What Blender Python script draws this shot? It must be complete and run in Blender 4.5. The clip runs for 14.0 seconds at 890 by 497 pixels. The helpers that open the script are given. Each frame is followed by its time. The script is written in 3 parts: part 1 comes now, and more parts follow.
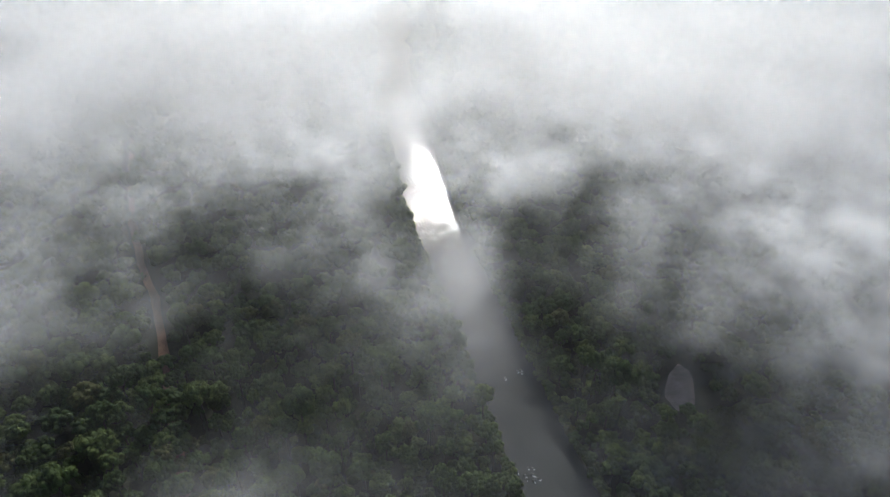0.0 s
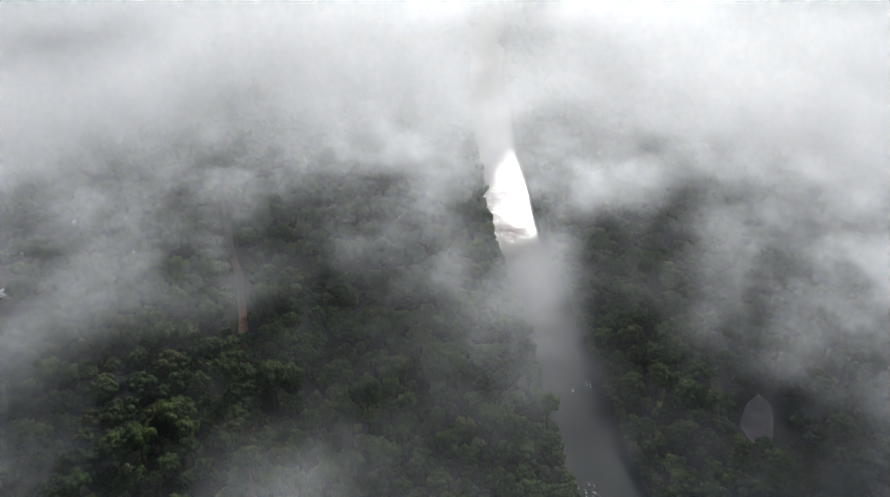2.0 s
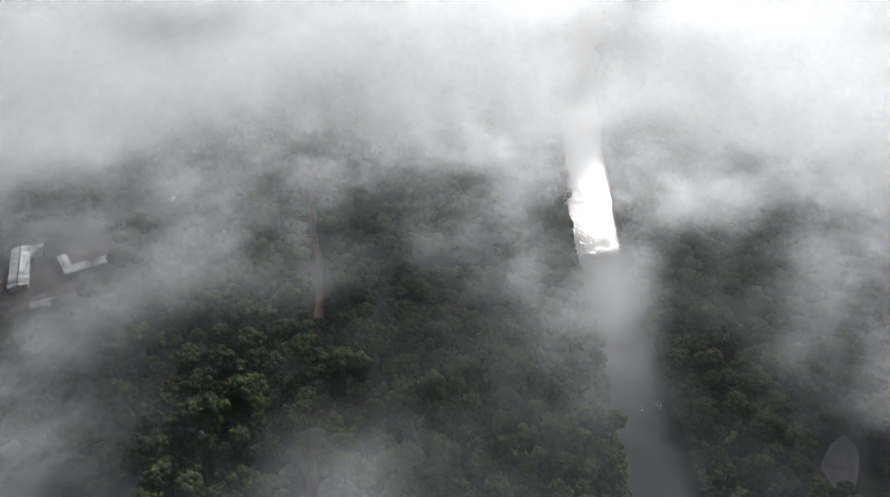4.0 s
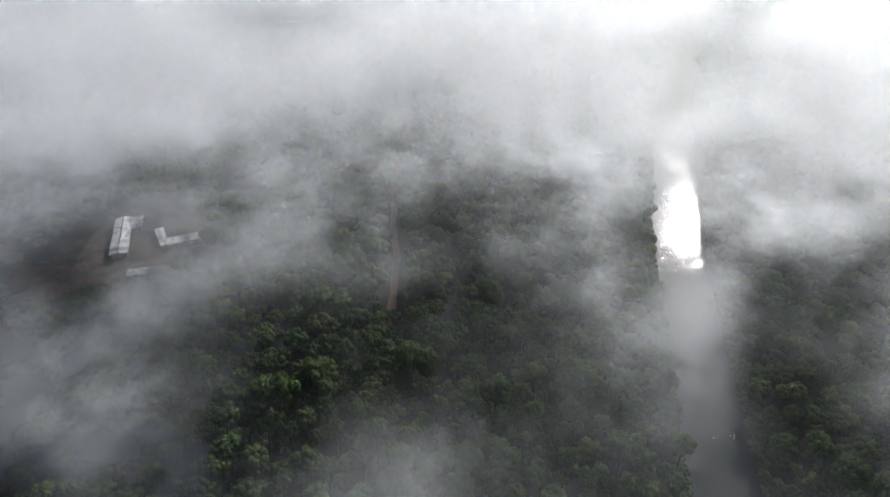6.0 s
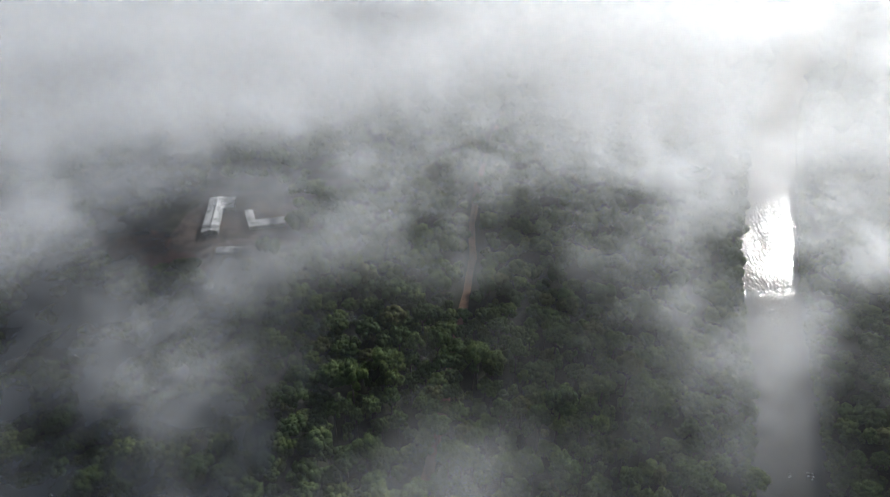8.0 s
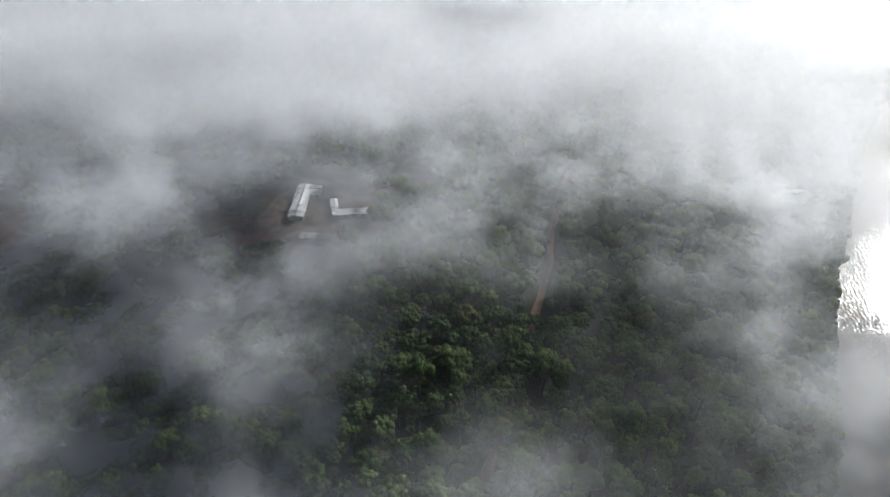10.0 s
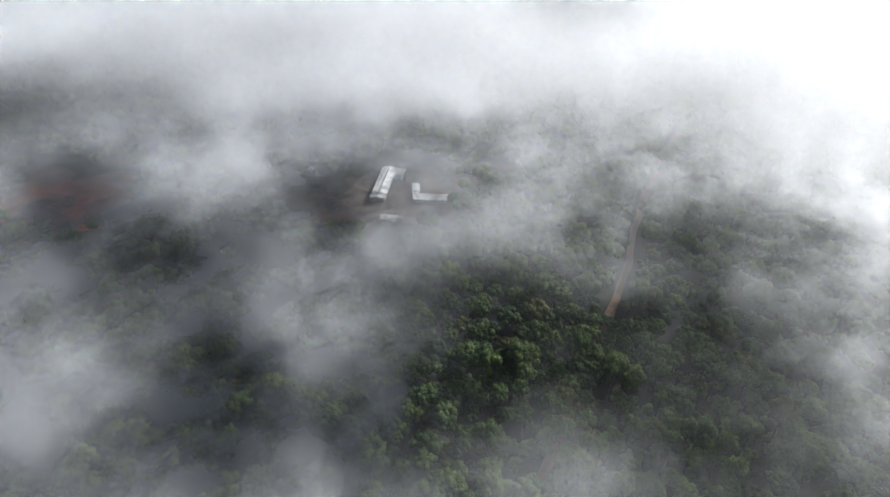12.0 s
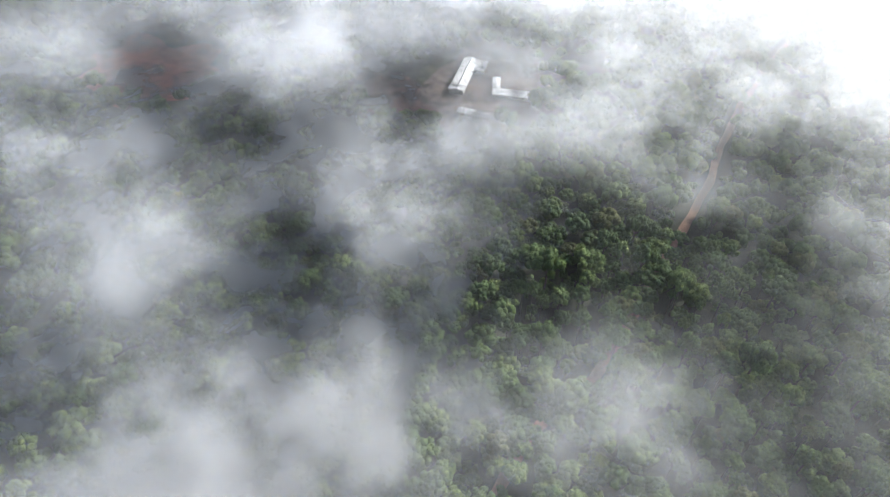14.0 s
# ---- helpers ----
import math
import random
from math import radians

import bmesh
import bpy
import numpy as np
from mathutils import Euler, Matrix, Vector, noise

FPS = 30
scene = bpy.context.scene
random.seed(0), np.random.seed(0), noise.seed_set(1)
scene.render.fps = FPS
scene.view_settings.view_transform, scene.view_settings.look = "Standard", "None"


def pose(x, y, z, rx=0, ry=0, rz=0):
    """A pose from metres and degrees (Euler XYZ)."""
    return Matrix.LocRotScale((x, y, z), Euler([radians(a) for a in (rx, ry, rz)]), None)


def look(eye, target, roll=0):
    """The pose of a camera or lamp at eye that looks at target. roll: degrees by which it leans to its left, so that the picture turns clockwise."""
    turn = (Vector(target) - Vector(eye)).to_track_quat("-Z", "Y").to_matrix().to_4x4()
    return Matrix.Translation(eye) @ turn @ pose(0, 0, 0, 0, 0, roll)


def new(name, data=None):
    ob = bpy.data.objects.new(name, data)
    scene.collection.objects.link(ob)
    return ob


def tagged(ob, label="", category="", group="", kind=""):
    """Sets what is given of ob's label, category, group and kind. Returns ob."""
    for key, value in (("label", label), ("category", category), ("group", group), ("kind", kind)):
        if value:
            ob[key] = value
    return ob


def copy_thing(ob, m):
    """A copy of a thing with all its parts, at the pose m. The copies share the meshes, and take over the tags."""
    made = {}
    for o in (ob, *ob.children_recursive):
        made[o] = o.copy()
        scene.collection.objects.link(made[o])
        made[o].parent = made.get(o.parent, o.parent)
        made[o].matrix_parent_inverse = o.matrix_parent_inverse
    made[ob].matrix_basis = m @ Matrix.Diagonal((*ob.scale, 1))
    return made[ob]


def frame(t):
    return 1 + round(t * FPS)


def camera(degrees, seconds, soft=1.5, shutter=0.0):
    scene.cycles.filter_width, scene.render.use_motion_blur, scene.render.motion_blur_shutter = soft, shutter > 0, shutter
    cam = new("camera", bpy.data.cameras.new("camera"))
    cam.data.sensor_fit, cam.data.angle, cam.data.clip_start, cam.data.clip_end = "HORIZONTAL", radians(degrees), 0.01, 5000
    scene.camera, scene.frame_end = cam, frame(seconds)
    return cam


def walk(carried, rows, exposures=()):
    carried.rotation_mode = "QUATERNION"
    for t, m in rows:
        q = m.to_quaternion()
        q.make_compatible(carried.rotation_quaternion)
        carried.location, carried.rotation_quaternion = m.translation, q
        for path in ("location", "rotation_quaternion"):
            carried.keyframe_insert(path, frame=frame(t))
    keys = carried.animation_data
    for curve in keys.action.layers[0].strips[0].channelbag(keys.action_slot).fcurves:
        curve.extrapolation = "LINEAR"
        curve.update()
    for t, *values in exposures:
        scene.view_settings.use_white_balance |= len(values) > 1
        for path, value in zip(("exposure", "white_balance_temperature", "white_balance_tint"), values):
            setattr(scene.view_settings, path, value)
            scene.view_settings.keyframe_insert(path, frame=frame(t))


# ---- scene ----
# A stationary drone turns slowly to its left, 220 m above a misty river valley, and tips down at the end.
cam = camera(68.6, 14.0, soft=1.25)
EYE = 220.0
PATH = (
    (0, 0, -35.47, 0.15), (1.5, 6.21, -35.41, 0.12), (3, 12.42, -35.35, 0.12), (5.5, 22.72, -35.27, 0.22),
    (6.5, 26.84, -35.24, 0.29), (8, 33.03, -35.22, 0.36), (10.5, 43.36, -35.2, 0.4), (11, 45.43, -35.22, 0.39),
    (11.5, 47.48, -35.44, 0.36), (12, 49.53, -36.18, 0.32), (12.5, 51.54, -38.42, 0.29), (13, 53.53, -40.9, 0.32),
    (13.5, 55.52, -43.14, 0.37), (14, 57.51, -45.27, 0.42),
)
COOL = (6250, 8)
BRIGHTER = [(t, stops, *COOL) for t, stops in ((0.0, 0.18), (7.5, 0.25), (9.0, 0.33), (10.5, 0.44), (11.5, 0.65), (12.5, 0.91), (13.0, 1.18), (14.0, 1.56))]
walk(cam, [(t, pose(0, 0, EYE, 90 + pitch, 0, yaw) @ pose(0, 0, 0, 0, 0, lean)) for t, yaw, pitch, lean in PATH], BRIGHTER)

# ---- light: a hazy low sun beyond the far end of the river ----
SUN_HEIGHT, SUN_TURN = 30.0, 1.0
world = bpy.data.worlds.new("sky")
scene.world = world
world.use_nodes = True
sky = world.node_tree.nodes.new("ShaderNodeTexSky")
sky.sky_type, sky.sun_disc = "NISHITA", False
sky.sun_elevation, sky.sun_rotation = radians(SUN_HEIGHT), radians(SUN_TURN)
sky.dust_density = 4.0
world.node_tree.links.new(sky.outputs[0], world.node_tree.nodes["Background"].inputs[0])
world.node_tree.nodes["Background"].inputs[1].default_value = 0.087
sun = new("sun", bpy.data.lights.new("sun", "SUN"))
sun.data.energy, sun.data.angle, sun.data.color = 3.5, radians(4), (1.0, 0.975, 0.95)
sun.matrix_world = look((0, 0, 0), (-math.sin(radians(SUN_TURN)), -math.cos(radians(SUN_TURN)), -math.tan(radians(SUN_HEIGHT))))
scene.cycles.transparent_max_bounces = 32

# ---- materials ----


class Nodes:
    """A material's nodes, written briefly."""

    def __init__(self, name):
        self.mat = bpy.data.materials.new(name)
        self.mat.use_nodes = True
        self.tree = self.mat.node_tree
        self.tree.nodes.clear()
        self.out = self.tree.nodes.new("ShaderNodeOutputMaterial")

    def add(self, kind, _settings=None, **inputs):
        node = self.tree.nodes.new("ShaderNode" + kind)
        for key, value in (_settings or {}).items():
            setattr(node, key, value)
        for key, value in inputs.items():
            self.put(node.inputs[key.replace("_", " ")], value)
        return node

    def put(self, socket, value):
        if isinstance(value, bpy.types.NodeSocket):
            self.tree.links.new(value, socket)
        else:
            socket.default_value = value

    def maths(self, operation, a, b=0.0, clamp=False):
        node = self.add("Math", {"operation": operation, "use_clamp": clamp})
        self.put(node.inputs[0], a)
        self.put(node.inputs[1], b)
        return node.outputs[0]

    def ramp(self, value, *stops):
        node = self.add("ValToRGB")
        points = node.color_ramp.elements
        while len(points) < len(stops):
            points.new(0.5)
        for point, (place, colour) in zip(points, stops):
            point.position, point.color = place, (*colour, 1)
        self.put(node.inputs[0], value)
        return node.outputs[0]

    def mix(self, factor, a, b, blend="MIX"):
        node = self.add("MixRGB", {"blend_type": blend})
        for socket, value in zip(node.inputs, (factor, a, b)):
            self.put(socket, (*value, 1) if isinstance(value, tuple) else value)
        return node.outputs[0]

    def where(self):
        return self.add("NewGeometry").outputs["Position"]

    def noise(self, scale, detail=4.0, rough=0.55, vector=None, twist=0.0):
        return self.add("TexNoise", Scale=scale, Detail=detail, Roughness=rough, Distortion=twist, Vector=vector or self.where()).outputs[0]

    def done(self, shader):
        self.tree.links.new(shader.outputs[0], self.out.inputs[0])
        return self.mat


def foliage_material(name, dark, mid, light):
    n = Nodes(name)
    island = n.add("NewGeometry").outputs["Random Per Island"]
    whole = n.add("ObjectInfo").outputs["Random"]
    tint = n.add("Attribute", {"attribute_name": "tint"}).outputs["Fac"]
    per_tree = n.maths("FRACT", n.maths("ADD", tint, whole))
    colour = n.ramp(n.maths("ADD", n.maths("MULTIPLY", per_tree, 0.72), n.maths("MULTIPLY", island, 0.28)), (0.0, dark), (0.5, mid), (1.0, light))
    colour = n.mix(n.maths("MULTIPLY", n.maths("GREATER_THAN", per_tree, 0.955), 0.5), colour, (0.14, 0.10, 0.06))
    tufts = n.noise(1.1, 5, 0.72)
    # The bump's noise also tints the leaves: darker in its hollows, paler on crests.
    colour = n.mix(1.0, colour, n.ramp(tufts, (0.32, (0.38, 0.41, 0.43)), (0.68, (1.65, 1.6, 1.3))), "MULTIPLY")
    bump = n.add("Bump", Strength=0.9, Distance=0.9, Height=tufts).outputs[0]
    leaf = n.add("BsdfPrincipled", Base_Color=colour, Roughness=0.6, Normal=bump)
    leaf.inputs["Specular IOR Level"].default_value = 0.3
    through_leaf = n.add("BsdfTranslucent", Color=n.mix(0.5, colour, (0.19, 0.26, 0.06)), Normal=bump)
    both = n.add("MixShader", Fac=0.45)
    n.put(both.inputs[1], leaf.outputs[0])
    n.put(both.inputs[2], through_leaf.outputs[0])
    return n.done(both)


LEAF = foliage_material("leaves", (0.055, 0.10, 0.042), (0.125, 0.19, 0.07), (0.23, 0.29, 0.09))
GRASS = foliage_material("grass", (0.09, 0.14, 0.035), (0.12, 0.18, 0.045), (0.16, 0.22, 0.06))


def bark_material():
    n = Nodes("bark")
    grain = n.noise(1.4, 6, 0.7)
    colour = n.ramp(grain, (0.3, (0.06, 0.045, 0.035)), (0.7, (0.20, 0.17, 0.13)))
    return n.done(n.add("BsdfPrincipled", Base_Color=colour, Roughness=0.9))


BARK = bark_material()


def ground_material():
    n = Nodes("forest_floor")
    broad, fine = n.noise(0.02, 5), n.noise(0.5, 6, 0.7)
    colour = n.mix(broad, n.ramp(fine, (0.3, (0.018, 0.028, 0.012)), (0.7, (0.045, 0.06, 0.022))), n.ramp(fine, (0.3, (0.03, 0.028, 0.015)), (0.7, (0.06, 0.055, 0.03))))
    return n.done(n.add("BsdfPrincipled", Base_Color=colour, Roughness=0.95))


GROUND = ground_material()


def water_material(name, colour, roughness, relief, scale):
    n = Nodes(name)
    waves = n.noise(scale, 5, 0.6, twist=0.8)
    bump = n.add("Bump", Strength=relief, Distance=0.4, Height=waves)
    water = n.add("BsdfPrincipled", Base_Color=(*colour, 1), Roughness=roughness, Normal=bump.outputs[0], IOR=1.33)
    return n.done(water)


def river_material():
    """Smooth dark water that breaks into glittering ripples over two stretches of rapids."""
    n = Nodes("river_water")
    here = n.where()
    place = n.add("SeparateXYZ", Vector=here).outputs
    ragged = n.maths("MULTIPLY", n.maths("SUBTRACT", n.noise(0.16, 5, 0.7), 0.5), 26.0)
    along = n.maths("ADD", n.maths("SUBTRACT", place[1], n.maths("MULTIPLY", place[0], 0.55)), ragged)

    def between(a, b, c, d):
        rise = n.add("MapRange", Value=along, From_Min=a, From_Max=b).outputs[0]
        return n.maths("MULTIPLY", rise, n.add("MapRange", Value=along, From_Min=c, From_Max=d, To_Min=1.0, To_Max=0.0).outputs[0])

    broken = n.maths("ADD", between(325, 327, 520, 600), between(690, 720, 850, 900), clamp=True)
    bump = n.add("Bump", Strength=0.05, Distance=0.4, Height=n.noise(0.5, 4, 0.6))
    colour = n.mix(broken, (0.10, 0.106, 0.10), (0.16, 0.16, 0.155))
    return n.done(n.add("BsdfPrincipled", Base_Color=colour, Roughness=n.maths("ADD", n.maths("MULTIPLY", broken, 0.02), 0.07), Normal=bump.outputs[0], IOR=1.33))


RIVER = river_material()
MUDDY = water_material("muddy_water", (0.56, 0.45, 0.41), 0.2, 0.05, 0.3)


def earth_material(name, dark, light):
    n = Nodes(name)
    colour = n.ramp(n.noise(0.35, 6, 0.65), (0.3, dark), (0.7, light))
    return n.done(n.add("BsdfPrincipled", Base_Color=colour, Roughness=0.95))


EARTH = earth_material("red_earth", (0.22, 0.12, 0.075), (0.38, 0.23, 0.15))
YARD = earth_material("trodden_earth", (0.085, 0.064, 0.056), (0.165, 0.13, 0.116))
RED_SOIL = earth_material("bare_red_soil", (0.24, 0.085, 0.062), (0.38, 0.155, 0.112))
DARK_SOIL = earth_material("dark_red_soil", (0.085, 0.04, 0.035), (0.16, 0.08, 0.066))
STONE = earth_material("river_stone", (0.16, 0.15, 0.14), (0.38, 0.37, 0.35))
WALL_PAINT = earth_material("faded_wall_paint", (0.42, 0.40, 0.36), (0.55, 0.53, 0.48))
WOOD = earth_material("weathered_timber", (0.10, 0.08, 0.06), (0.22, 0.18, 0.14))


def roof_material(name, light, dark, metal):
    """Painted corrugated sheet, with its ribs as fine relief and a little rust."""
    n = Nodes(name)
    here = n.add("TexCoord").outputs["Object"]
    ribs = n.add("TexWave", {"wave_type": "BANDS", "bands_direction": "X"}, Scale=1.2, Distortion=0.0, Vector=here).outputs[1]
    rust = n.noise(0.5, 5, 0.7, here)
    colour = n.mix(n.maths("MULTIPLY", n.maths("GREATER_THAN", rust, 0.62), 0.35), light, dark)
    bump = n.add("Bump", Strength=0.35, Distance=0.1, Height=ribs)
    return n.done(n.add("BsdfPrincipled", Base_Color=colour, Roughness=0.42, Metallic=metal, Normal=bump.outputs[0]))


WHITE_ROOF = roof_material("white_sheet_roof", (0.93, 0.94, 0.96), (0.75, 0.73, 0.71), 0.15)
GREY_ROOF = roof_material("grey_sheet_roof", (0.78, 0.78, 0.79), (0.5, 0.46, 0.44), 0.4)
DULL_ROOF = roof_material("dull_sheet_roof", (0.36, 0.35, 0.35), (0.26, 0.22, 0.20), 0.1)
DARK_SEAM = earth_material("dark_seam", (0.05, 0.05, 0.055), (0.09, 0.09, 0.095))
FOAM = earth_material("white_water", (0.65, 0.66, 0.66), (0.85, 0.86, 0.86))


LUMPY, BILLOWY, WISPY = 11.0, 1.4, 7.0


def mist_material(name, dim, sheen_least, sheen_most):
    n = Nodes(name)
    body = n.add("Attribute", {"attribute_name": "body"}).outputs["Fac"]
    here = n.where()
    lump = n.maths("SUBTRACT", n.noise(0.026, 3.0, 0.52, here, 0.35), 0.5)
    crease = n.maths("ABSOLUTE", n.maths("SUBTRACT", n.noise(0.030, 3.0, 0.5, here), 0.5))
    billow = n.add("MapRange", {"interpolation_type": "SMOOTHSTEP"}, Value=crease, From_Min=0.0, From_Max=0.17, To_Min=-0.5, To_Max=0.5).outputs[0]
    wisp = n.maths("SUBTRACT", n.noise(0.075, 3.0, 0.58, here, 0.6), 0.5)
    puffy = n.add("Attribute", {"attribute_name": "puffy"}).outputs["Fac"]
    swell = n.maths("ADD", n.maths("MULTIPLY", lump, LUMPY), n.maths("ADD", n.maths("MULTIPLY", billow, BILLOWY), n.maths("MULTIPLY", wisp, WISPY)))
    drift = n.maths("EXPONENT", n.maths("MINIMUM", n.maths("MULTIPLY", swell, puffy), 0.95))
    thin = n.maths("MULTIPLY", n.maths("MULTIPLY", body, drift), -1.0)
    cover = n.maths("SUBTRACT", 1.0, n.maths("EXPONENT", thin), clamp=True)
    white = (0.90, 0.917, 0.925, 1)
    over, under = n.add("BsdfDiffuse", Color=dim), n.add("BsdfTranslucent", Color=dim)
    haze = n.add("MixShader", Fac=0.6)
    n.put(haze.inputs[1], over.outputs[0])
    n.put(haze.inputs[2], under.outputs[0])
    sheen = n.add("BsdfGlossy", Color=white, Roughness=0.85)
    facing = n.add("LayerWeight", Blend=0.5).outputs["Facing"]
    drop = n.add("MixShader", Fac=n.add("MapRange", Value=facing, From_Min=0.15, From_Max=0.7, To_Min=sheen_least, To_Max=sheen_most).outputs[0])
    n.put(drop.inputs[1], haze.outputs[0])
    n.put(drop.inputs[2], sheen.outputs[0])
    out = n.add("MixShader", Fac=cover)
    n.put(out.inputs[1], n.add("BsdfTransparent").outputs[0])
    n.put(out.inputs[2], drop.outputs[0])
    return n.done(out)


MIST = mist_material("mist", (0.36, 0.37, 0.373, 1), 0.14, 0.95)
# Near-black blue haze: the shade on low mist is painted into this colour.
SHADE_HAZE = mist_material("haze", (0.066, 0.078, 0.096, 1), 0.0, 0.03)

# ---- building blocks ----


def mesh_from(name, verts, faces, material, smooth=False):
    mesh = bpy.data.meshes.new(name)
    mesh.from_pydata([tuple(v) for v in verts], [], [tuple(f) for f in faces])
    mesh.materials.append(material)
    if smooth:
        mesh.polygons.foreach_set("use_smooth", [True] * len(mesh.polygons))
    return mesh


def quick_mesh(name, verts, quads, material):
    """A mesh of quads from arrays, made at once."""
    mesh = bpy.data.meshes.new(name)
    mesh.vertices.add(len(verts))
    mesh.vertices.foreach_set("co", np.asarray(verts, np.float32).ravel())
    mesh.loops.add(4 * len(quads))
    mesh.loops.foreach_set("vertex_index", np.asarray(quads, np.int32).ravel())
    mesh.polygons.add(len(quads))
    mesh.polygons.foreach_set("loop_start", np.arange(0, 4 * len(quads), 4, dtype=np.int32))
    mesh.update(calc_edges=True)
    mesh.materials.append(material)
    return mesh


def give(mesh, name, values):
    mesh.attributes.new(name, "FLOAT", "POINT").data.foreach_set("value", np.asarray(values, np.float32))


def smoothstep(a, b, x):
    s = np.clip((x - a) / (b - a), 0, 1)
    return s * s * (3 - 2 * s)


# ---- the plan ----
RIVER_Y = (-600, -100, 60, 120, 150, 200, 250, 277, 315, 330, 367, 405, 460, 565, 777, 1000, 1500, 4000)
RIVER_X = (260, 130, 78, 55, 42, 29, 16, 9, 0, -5, -12, -18, -29, -46, -61, -80, -110, -300)
RIVER_HALF = 14.0
ROAD_Y = (40, 90, 112, 129, 175, 204, 223, 263, 292, 335, 400, 520)
ROAD_X = (-60, -84, -90, -91, -111, -125, -133, -152, -170, -192, -218, -260)


def river_off(x, y):
    return x - np.interp(y, RIVER_Y, RIVER_X)


def road_off(x, y):
    return x - np.interp(y, ROAD_Y, ROAD_X)


def ground_height(x, y):
    bank = smoothstep(RIVER_HALF - 2, RIVER_HALF + 4, np.abs(river_off(x, y)))
    return -3.0 + 3.0 * bank


def build_ground():
    xs = np.concatenate(([-4000, -1500], np.arange(-1000, 701, 5.0), [1500, 4000]))
    ys = np.concatenate(([-4000, -1000], np.arange(-200, 1001, 5.0), [1500, 4500]))
    gx, gy = np.meshgrid(xs, ys)
    gz = ground_height(gx, gy)
    w = len(xs)
    a = (np.arange(len(ys) - 1)[:, None] * w + np.arange(w - 1)[None]).ravel()
    mesh = quick_mesh("ground", np.stack([gx, gy, gz], -1).reshape(-1, 3), np.stack([a, a + 1, a + w + 1, a + w], -1), GROUND)
    tagged(new("ground", mesh), "dark forest floor under a dense tree canopy", "ground", kind="structure")


build_ground()


def ribbon(name, y0, y1, step, half, z, centre, material, waver=0.0):
    ys, cols = np.arange(y0, y1 + step / 2, step), 17
    rows = []
    for y in ys:
        for s in np.linspace(-1, 1, cols):
            edge = 1 + waver * noise.noise((y * 0.07, s * 3, 5.0)) * abs(s)
            rows.append((centre(y) + s * half * edge, y, z))
    a = (np.arange(len(ys) - 1)[:, None] * cols + np.arange(cols - 1)[None]).ravel()
    return new(name, quick_mesh(name, rows, np.stack([a, a + 1, a + cols + 1, a + cols], -1), material))


def river_centre(y):
    return float(np.interp(y, RIVER_Y, RIVER_X))


def road_centre(y):
    return float(np.interp(y, ROAD_Y, ROAD_X))


def ripple(x, y):
    """Height of the broken water: short crests across the stream, steeper towards the left bank and the lower lip."""
    rng = np.random.default_rng(77)
    along = y - 0.55 * x
    chop = smoothstep(324, 329, along + 3 * np.sin(x * 0.9) + 2 * np.sin(x * 0.37 + y * 0.5)) * smoothstep(900, 520, along)
    across = river_off(x, y)
    steep = 0.6 + 0.9 * smoothstep(7, -9, across + 4 * np.sin(y * 0.13)) + 0.8 * smoothstep(352, 327, along)
    z = np.zeros_like(x)
    for _ in range(26):
        wave = 1.05 * 2.4 ** rng.random()
        turn = rng.normal() * 1.1
        z += wave * 0.0085 * np.sin((x * math.sin(turn) + y * math.cos(turn)) * 6.283 / wave + rng.uniform(0, 6.283) + 1.6 * np.sin(x * 0.21 + y * 0.12 + wave * 5) + 1.2 * np.sin(y * 0.3 - x * 0.4 + wave * 9))
    return z * chop * steep


def build_river():
    """One sheet of water, with real ripples where it breaks."""
    ys = np.concatenate([np.arange(-400, 300, 6.0), np.arange(300, 480, 0.4), np.arange(480, 900, 1.5), np.arange(900, 1401, 10.0)])
    us = np.linspace(-(RIVER_HALF + 3), RIVER_HALF + 3, 81)
    gx = np.interp(ys, RIVER_Y, RIVER_X)[:, None] + us[None]
    gy = np.repeat(ys[:, None], len(us), 1)
    w = len(us)
    a = (np.arange(len(ys) - 1)[:, None] * w + np.arange(w - 1)[None]).ravel()
    mesh = quick_mesh("river", np.stack([gx, gy, -0.75 + ripple(gx, gy)], -1).reshape(-1, 3), np.stack([a, a + 1, a + w + 1, a + w], -1), RIVER)
    mesh.polygons.foreach_set("use_smooth", [True] * len(mesh.polygons))
    return new("river", mesh)


tagged(build_river(), "grey river with a stretch of glittering rapids between forested banks", "river", kind="structure")
tagged(ribbon("road", 40, 520, 4, 2.3, 0.12, road_centre, EARTH, 0.5), "red earth track cut through the forest", "road", kind="structure")


def patch(name, x, y, across, along, turn, z, material, label, category, rough=0.25, seed=0.0, taper=0.0):
    """An irregular flat patch of ground or water."""
    rim, verts, faces = 40, [(x, y, z)], []
    c, s = math.cos(radians(turn)), math.sin(radians(turn))
    for ring in (0.5, 0.85, 1.0):
        for k in range(rim):
            a = 6.2832 * k / rim
            r = ring * (1 + rough * noise.noise((math.cos(a) * 1.6 + seed, math.sin(a) * 1.6, seed)) * 1.8)
            v = along * r * math.sin(a)
            u = across * r * math.cos(a) * (1 - taper * v / along)
            verts.append((x + u * c - v * s, y + u * s + v * c, z - (0.05 if ring == 1.0 else 0.0)))
    for k in range(rim):
        n = (k + 1) % rim
        faces.append((0, 1 + k, 1 + n))
        for ring in (0, 1):
            faces.append((1 + ring * rim + k, 1 + (ring + 1) * rim + k, 1 + (ring + 1) * rim + n, 1 + ring * rim + n))
    return tagged(new(name, mesh_from(name, verts, faces, material)), label, category, kind="structure")


